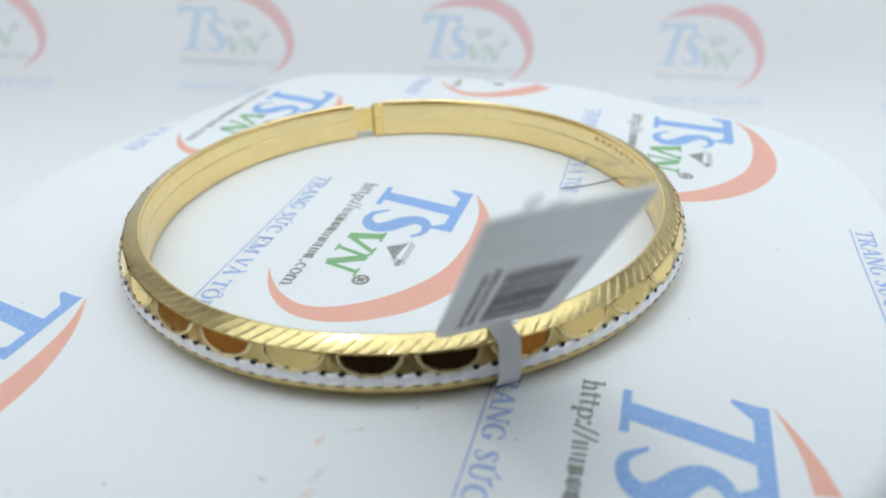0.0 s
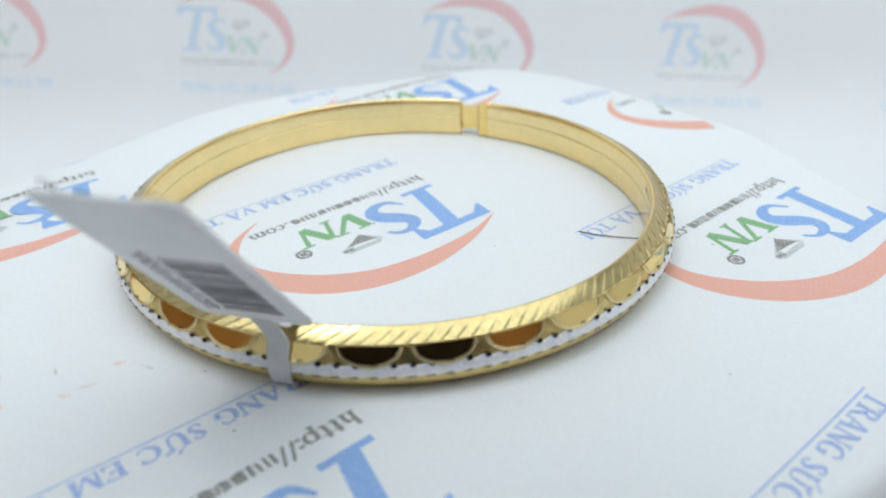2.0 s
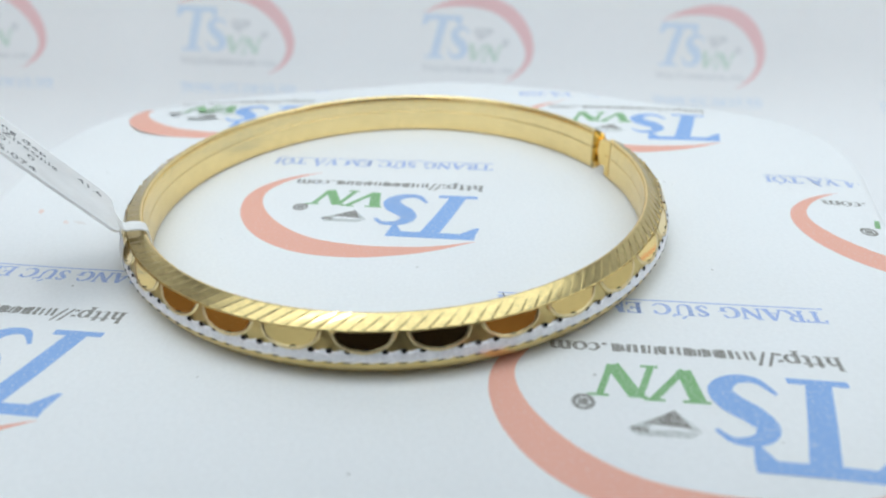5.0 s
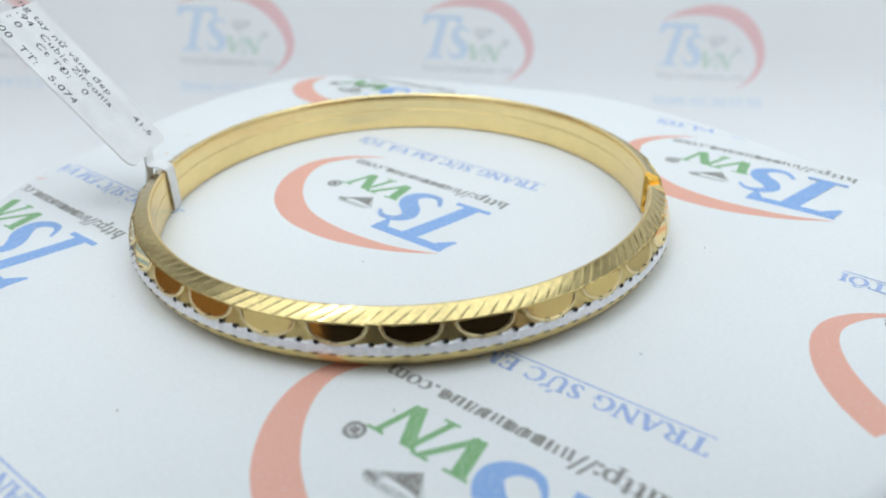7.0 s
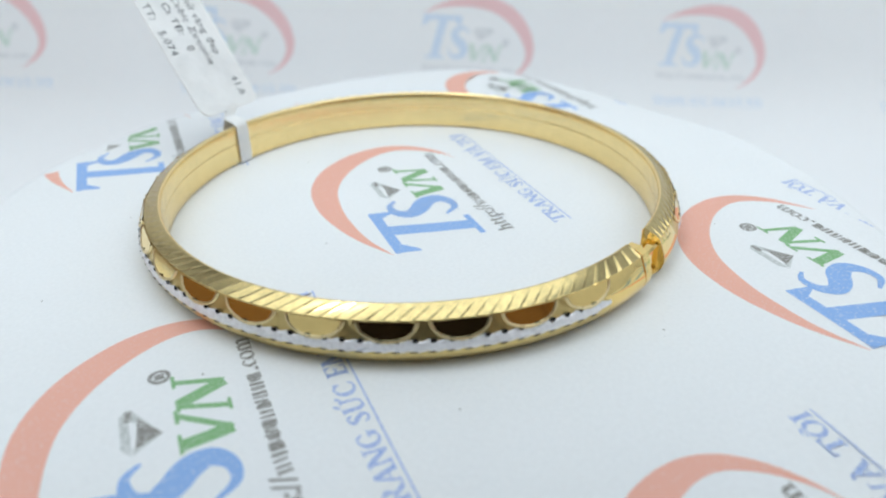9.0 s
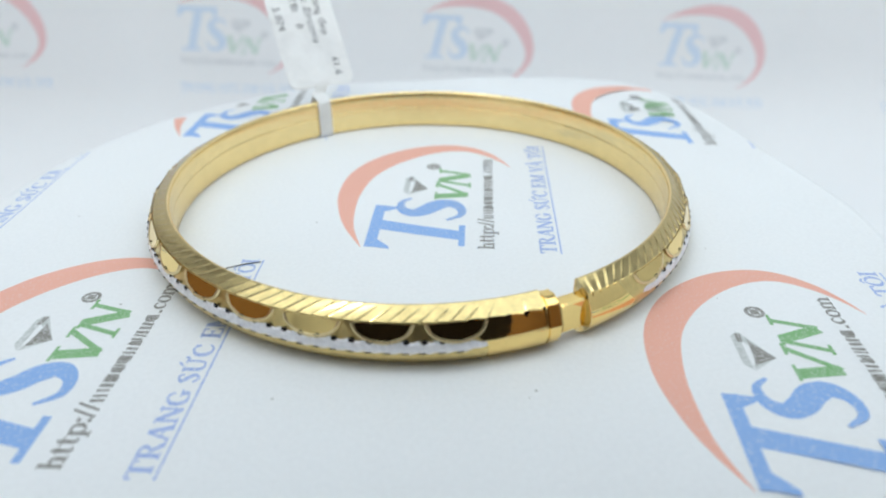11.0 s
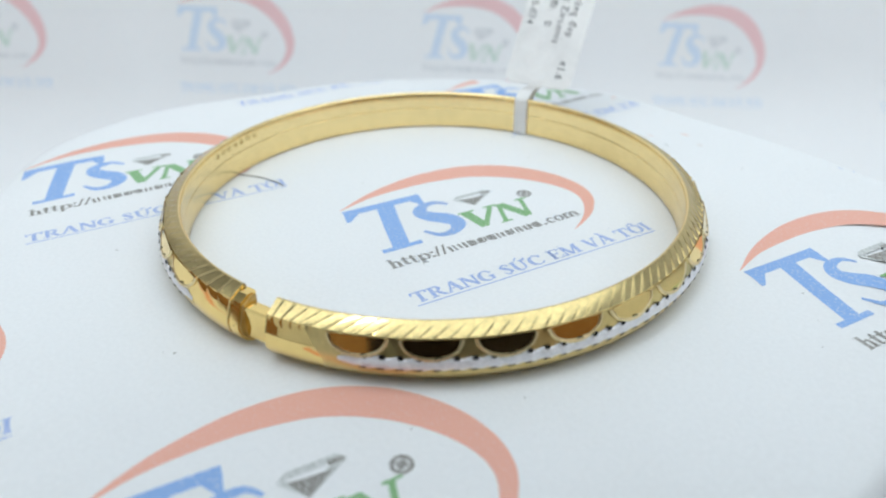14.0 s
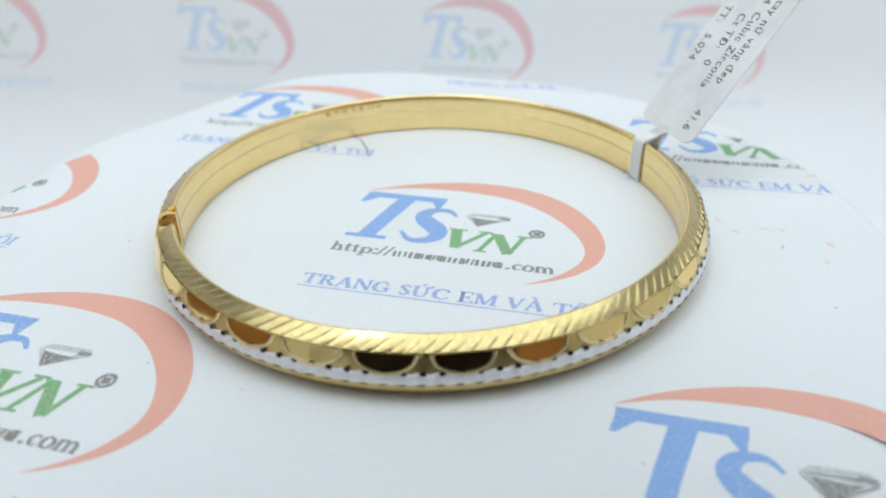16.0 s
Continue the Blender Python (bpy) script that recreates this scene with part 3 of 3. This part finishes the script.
def build_trim():
    """White gold band with a twisted, facet-cut face."""
    n = 114 * 6
    zs = (3.05, 2.85, 2.5, 2.2, 1.98)
    v, f = [], []
    for i in range(n + 1):
        a = TRIM_A + (TRIM_B - TRIM_A) * i / n
        end = min(1, min(i, n - i) / 8)
        for k, z in enumerate(zs):
            ph = (i / 6.0 + 0.25 * k) % 1.0
            lift = (0.02, 0.10, 0.14, 0.12, 0.02)[k] + ((0.04, 0.06, 0.10, 0.09)[k] * (abs(ph - 0.5) * 2 - 0.5) if 0 < k < 4 else 0)
            zz = 2.5 + (z + (0.08 * math.sin(2 * math.pi * i / 6.0) if k in (0, 4) else 0) - 2.5) * (0.35 + 0.65 * end)
            x, y, w = around(a, zz, lift * end + 0.02, RI + swell(a))
            v.append((x + BX * MM, y + BY * MM, w))
    for i in range(n):
        for k in range(4):
            f.append((i * 5 + k, i * 5 + k + 1, (i + 1) * 5 + k + 1, (i + 1) * 5 + k))
    return mesh_of("white_gold_trim", v, f, WHITE_GOLD)


put("white_gold_trim", build_trim(), bracelet, "twisted white gold trim round the band")


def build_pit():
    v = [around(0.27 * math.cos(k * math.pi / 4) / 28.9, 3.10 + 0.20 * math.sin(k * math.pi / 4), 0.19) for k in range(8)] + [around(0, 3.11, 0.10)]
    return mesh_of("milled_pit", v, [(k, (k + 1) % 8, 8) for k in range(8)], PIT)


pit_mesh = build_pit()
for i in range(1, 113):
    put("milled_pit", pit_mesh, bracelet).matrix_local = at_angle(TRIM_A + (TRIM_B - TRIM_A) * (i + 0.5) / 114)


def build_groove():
    """Thin slanting dark cut along the lower edge of the white gold."""
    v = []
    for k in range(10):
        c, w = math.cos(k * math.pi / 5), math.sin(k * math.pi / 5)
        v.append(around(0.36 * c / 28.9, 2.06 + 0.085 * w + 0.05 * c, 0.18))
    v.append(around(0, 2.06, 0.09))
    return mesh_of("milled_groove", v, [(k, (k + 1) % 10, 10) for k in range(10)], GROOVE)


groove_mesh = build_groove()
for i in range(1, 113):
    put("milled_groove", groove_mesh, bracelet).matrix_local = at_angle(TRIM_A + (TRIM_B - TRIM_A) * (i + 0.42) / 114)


def sector(name, a_from, a_to, inset, z_lo, z_hi, mat, label="", steps=10):
    """A short length of the band's section, shrunk by inset: collar and tongue of the joint."""
    prof = [(dr, z) for dr, z in INNER + BEVEL + OUTER]
    cx, cz = 1.3, 2.5
    k = len(prof)
    v, f = [], []
    for i in range(steps + 1):
        a = radians(a_from + (a_to - a_from) * i / steps)
        for dr, z in prof:
            r = RI + swell(a) + (cx + (dr - cx) * (1 - inset)) * DEEP
            zz = min(max(cz + (z - cz) * (1 - inset), z_lo), z_hi)
            v.append(((BX + r * math.cos(a)) * MM, (BY + r * math.sin(a)) * MM, zz * TALL * MM))
    for i in range(steps):
        for j in range(k):
            b = (j + 1) % k
            f.append((i * k + j, i * k + b, (i + 1) * k + b, (i + 1) * k + j))
    f.append(tuple(range(k)))
    f.append(tuple(steps * k + j for j in reversed(range(k))))
    return put(name, mesh_of(name, v, f, mat), bracelet, label)


sector("clasp_collar", 97.2, 99.3, 0.02, 0.0, 5.0, POLISH, "polished gold collar at the joint")
sector("clasp_seam", 96.6, 97.4, 0.12, 0.2, 4.9, POLISH, "recessed gold seam beside the collar", 2)
sector("clasp_seam", 99.2, 99.8, 0.16, 0.3, 4.8, STAMP, "recessed gold seam beside the collar", 2)


def build_tongue():
    """Inset tongue of the joint: upright outer face, rounded edges."""
    prof = [(0.5, 1.0), (1.4, 1.0), (1.58, 1.2), (1.64, 2.6), (1.58, 4.0), (1.4, 4.2), (0.9, 4.3), (0.5, 4.25), (0.4, 2.6)]
    k, steps, v, f = len(prof), 8, [], []
    for i in range(steps + 1):
        a = radians(99.5 + 7.2 * i / steps)
        v += [((BX + (RI + swell(a) + dr * DEEP) * math.cos(a)) * MM, (BY + (RI + swell(a) + dr * DEEP) * math.sin(a)) * MM, z * TALL * MM) for dr, z in prof]
    for i in range(steps):
        f += [(i * k + j, i * k + (j + 1) % k, (i + 1) * k + (j + 1) % k, (i + 1) * k + j) for j in range(k)]
    return mesh_of("clasp_tongue", v, f + [tuple(range(k)), tuple(steps * k + j for j in reversed(range(k)))], POLISH)


put("clasp_tongue", build_tongue(), bracelet, "inset polished tongue joining both ends")


def build_hallmark():
    """Small stamped bars on the inner wall."""
    v, f = [], []
    rng = random.Random(4)
    for g in range(7):
        for k in range(2):
            a = radians(11 + 2.6 * g + 0.8 * k + rng.uniform(-0.2, 0.2))
            z0 = 3.65 + rng.uniform(0, 0.15)
            r = RI + swell(a) - 0.015
            b = len(v)
            for da, z in ((0, z0), (0.007, z0), (0.007, z0 + 0.55), (0, z0 + 0.55)):
                v.append(((BX + r * math.cos(a + da)) * MM, (BY + r * math.sin(a + da)) * MM, z * MM))
            f.append((b, b + 1, b + 2, b + 3))
    return mesh_of("hallmark", v, f, STAMP)


put("hallmark", build_hallmark(), bracelet, "tiny stamped marks on the inner wall", "stuff")

# ---- price tag: a loop round the band and a printed card ----
tag = tagged(new("price_tag"), "white plastic price tag looped round the gold bangle", "price tag")
TB, TD, TW = Vector((5.75, -29.33, 6.4)), Vector((0.1429, -0.5805, 0.8016)), Vector((0.9622, 0.2713, 0.0249))
TN = TW.cross(TD).normalized()
CARD_W, CARD_L = 9.4, 19.2


def tag_at(u, l, lift=0.0):
    """u across the card, l along it from the loop, in mm."""
    return (TB + TW * u + TD * l + TN * lift) * MM


def build_card():
    c, out = 1.3, []
    w = CARD_W / 2
    for (cu, cl, a0) in ((w - c, c, -90), (w - c, CARD_L - 0.5, 0), (-w + c, CARD_L - 0.5, 90), (-w + c, c, 180)):
        rad = c if cl == c else 0.5
        cu = cu if cl == c else math.copysign(w - 0.5, cu)
        out += [(cu + rad * math.cos(radians(a0 + k * 15)), cl + rad * math.sin(radians(a0 + k * 15))) for k in range(7)]
    n = len(out)
    v = [tag_at(u, l, 0.11) for u, l in out] + [tag_at(u, l, -0.11) for u, l in out]
    f = [tuple(range(n)), tuple(reversed(range(n, 2 * n)))] + [(i, n + i, n + (i + 1) % n, (i + 1) % n) for i in range(n)]
    return mesh_of("card", v, f, CARD)


card = put("card", build_card(), tag, "white plastic card with rounded corners")

TAG_A = radians(-73.8)


def build_loop():
    """Narrow strip round the band's section, ending on the card's neck."""
    ax = Vector((math.cos(TAG_A), math.sin(TAG_A), 0))
    tg = Vector((-math.sin(TAG_A), math.cos(TAG_A), 0))
    o = Vector((BX, BY, 0))
    pts = [(2.0, 5.0), (2.3, 3.6), (2.45, 2.3), (2.25, 1.0), (1.6, 0.12), (0.8, 0.03), (0.1, 0.05), (-0.2, 0.6), (-0.22, 2.5), (-0.2, 4.7), (-0.12, 5.35), (0.3, 5.7), (1.0, 5.9), (1.7, 6.1)]
    rows = [o + ax * (RI + swell(TAG_A) + r * DEEP) + Vector((0, 0, max(z * TALL, 0.03))) for r, z in pts]
    rows.append(TB + TD * 0.2)
    rows.append(TB + TD * 1.2)
    rows.insert(0, TB + TD * 0.5 - TN * 0.12)
    path = smooth_path([tuple(r) for r in rows], 4)
    v, f = [], []
    half = 0.9
    for i, p in enumerate(path):
        d = path[min(i + 1, len(path) - 1)] - path[max(i - 1, 0)]
        nn = Vector(d).cross(tg).normalized() * 0.07
        q = Vector(p)
        for s in (-1, 1):
            for g in (1, -1):
                v.append((q + tg * half * s + nn * g) * MM)
    for i in range(len(path) - 1):
        a, b = i * 4, i * 4 + 4
        for j, k in ((0, 2), (2, 3), (3, 1), (1, 0)):
            f.append((a + j, a + k, b + k, b + j))
    return mesh_of("loop", v, f, CARD, False)


put("loop", build_loop(), tag, "narrow white strip wrapped round the band")


def card_text(body, u, l, size=1.45):
    """A line of small type along the card's inner face, ending at l."""
    data = bpy.data.curves.new("type_line", "FONT")
    data.body, data.size, data.extrude, data.align_x = body, size * MM, 0.004 * MM, "RIGHT"
    data.space_character = 1.1
    data.materials.append(PRINT)
    ob = new("type_line", data)
    ob.parent = tag
    ob.matrix_local = Matrix.Translation(tag_at(u, l, -0.125)) @ Matrix((-TD, -TW, -TN)).transposed().to_4x4()
    return ob


card_text("\u00f2ng tay n\u1eef v\u00e0ng \u0111ep", -2.1, 7.3)
card_text(": 1.94  Cubic Zirconia", -0.45, 6.2)
card_text(": 0    Ct T\u0110:   0", 1.35, 8.5)
card_text("1.000  TT:   5.074", 3.95, 8.4)
card_text("41.6", -2.3, 1.3)


def card_bar(name, u0, u1, l0, l1, label=""):
    """A printed bar on the card's outer face."""
    v = [tag_at(u, l, h) for h in (0.112, 0.125) for u, l in ((u0, l0), (u1, l0), (u1, l1), (u0, l1))]
    f = [(4, 5, 6, 7), (0, 1, 5, 4), (1, 2, 6, 5), (2, 3, 7, 6), (3, 0, 4, 7)]
    return put(name, mesh_of(name, v, f, PRINT), card, label)


rng = random.Random(8)
l = 2.0
while l < 11.5:
    w = rng.choice((0.12, 0.12, 0.22, 0.3, 0.4))
    card_bar("barcode_stripe", -1.7, 3.0, l, l + w)
    l += w + rng.choice((0.12, 0.15, 0.25))
for col in (-3.3, -2.6):
    l = 1.8
    while l < 11.5:
        w = rng.uniform(0.3, 0.7)
        card_bar("print_mark", col, col + rng.uniform(0.35, 0.5), l, l + w)
        l += w + rng.uniform(0.2, 0.5)


# ---- small things on the sheet ----
def fibre(rows, radius, name, label):
    p = smooth_path(rows, 8)
    v, f = [], []
    for i, q in enumerate(p):
        d = Vector(p[min(i + 1, len(p) - 1)] - p[max(i - 1, 0)]).normalized()
        s = d.cross(Vector((0, 0, 1))).normalized()
        t = s.cross(d)
        v += [(Vector(q) + (s * math.cos(k * math.pi / 3) + t * math.sin(k * math.pi / 3)) * radius) * MM for k in range(6)]
    for i in range(len(p) - 1):
        f += [(i * 6 + k, i * 6 + (k + 1) % 6, i * 6 + 6 + (k + 1) % 6, i * 6 + 6 + k) for k in range(6)]
    return tagged(put(name, mesh_of(name, v, f, HAIR, True)), label, "hair")


hair = fibre([(17.2, 5.3, 0.07), (19, 5.4, 0.12), (20.8, 5.8, 0.15), (22.6, 6.5, 0.12), (24.3, 7.3, 0.08)], 0.05, "hair", "thin dark hair lying on the printed sheet")


def smear(rows, mat, name):
    v, f = [], []
    for q in ribbon(rows, 4):
        f.append(tuple(range(len(v), len(v) + 4)))
        v += [(c[0] * MM, c[1] * MM, sheet_z(c[0], c[1]) * MM + 0.012 * MM) for c in q]
    put(name, mesh_of(name, v, f, mat), paper)


for x, y, dx, dy, w, mat in ((-7.6, -37.6, 1.2, 1.6, 0.5, WASH), (-14.6, -39.5, 1.0, -0.6, 0.7, WASH), (-11.7, -42.0, 1.4, 0.3, 0.6, WASH_RED), (-5.6, -32.9, 1.1, 0.3, 0.35, WASH),
                            (-7.5, -34.0, 0.6, 0.9, 0.5, WASH_RED), (-7.9, -38.6, 0.9, 0.5, 0.6, WASH_RED), (-11.2, -36.7, 0.8, -0.4, 0.3, PALE), (-4.6, -32.8, 0.5, 0.2, 0.25, PALE)):
    smear([(x, y, 0.1), (x + dx / 2, y + dy / 2, w), (x + dx, y + dy, 0.1)], mat, "ink_smear")
rng = random.Random(21)
for x, y in [(-1.2, 31.2), (17.7, 26.0), (-41.4, -6.7), (-2.0, 30.6)] + [(rng.uniform(-40, 40), rng.uniform(-40, 40)) for _ in range(14)]:
    r = rng.uniform(0.05, 0.11)
    smear([(x - r, y, 0.4 * r), (x, y, 2 * r), (x + r, y + r, 0.4 * r)], GREY, "ink_speck")


def motions():
    rows = [(t, pose(0, 0, 0, 0, 0, a) @ LEAN) for t, a in TURN]
    for thing in (turntable, paper, bracelet, tag, hair):
        walk(thing, rows)


motions()
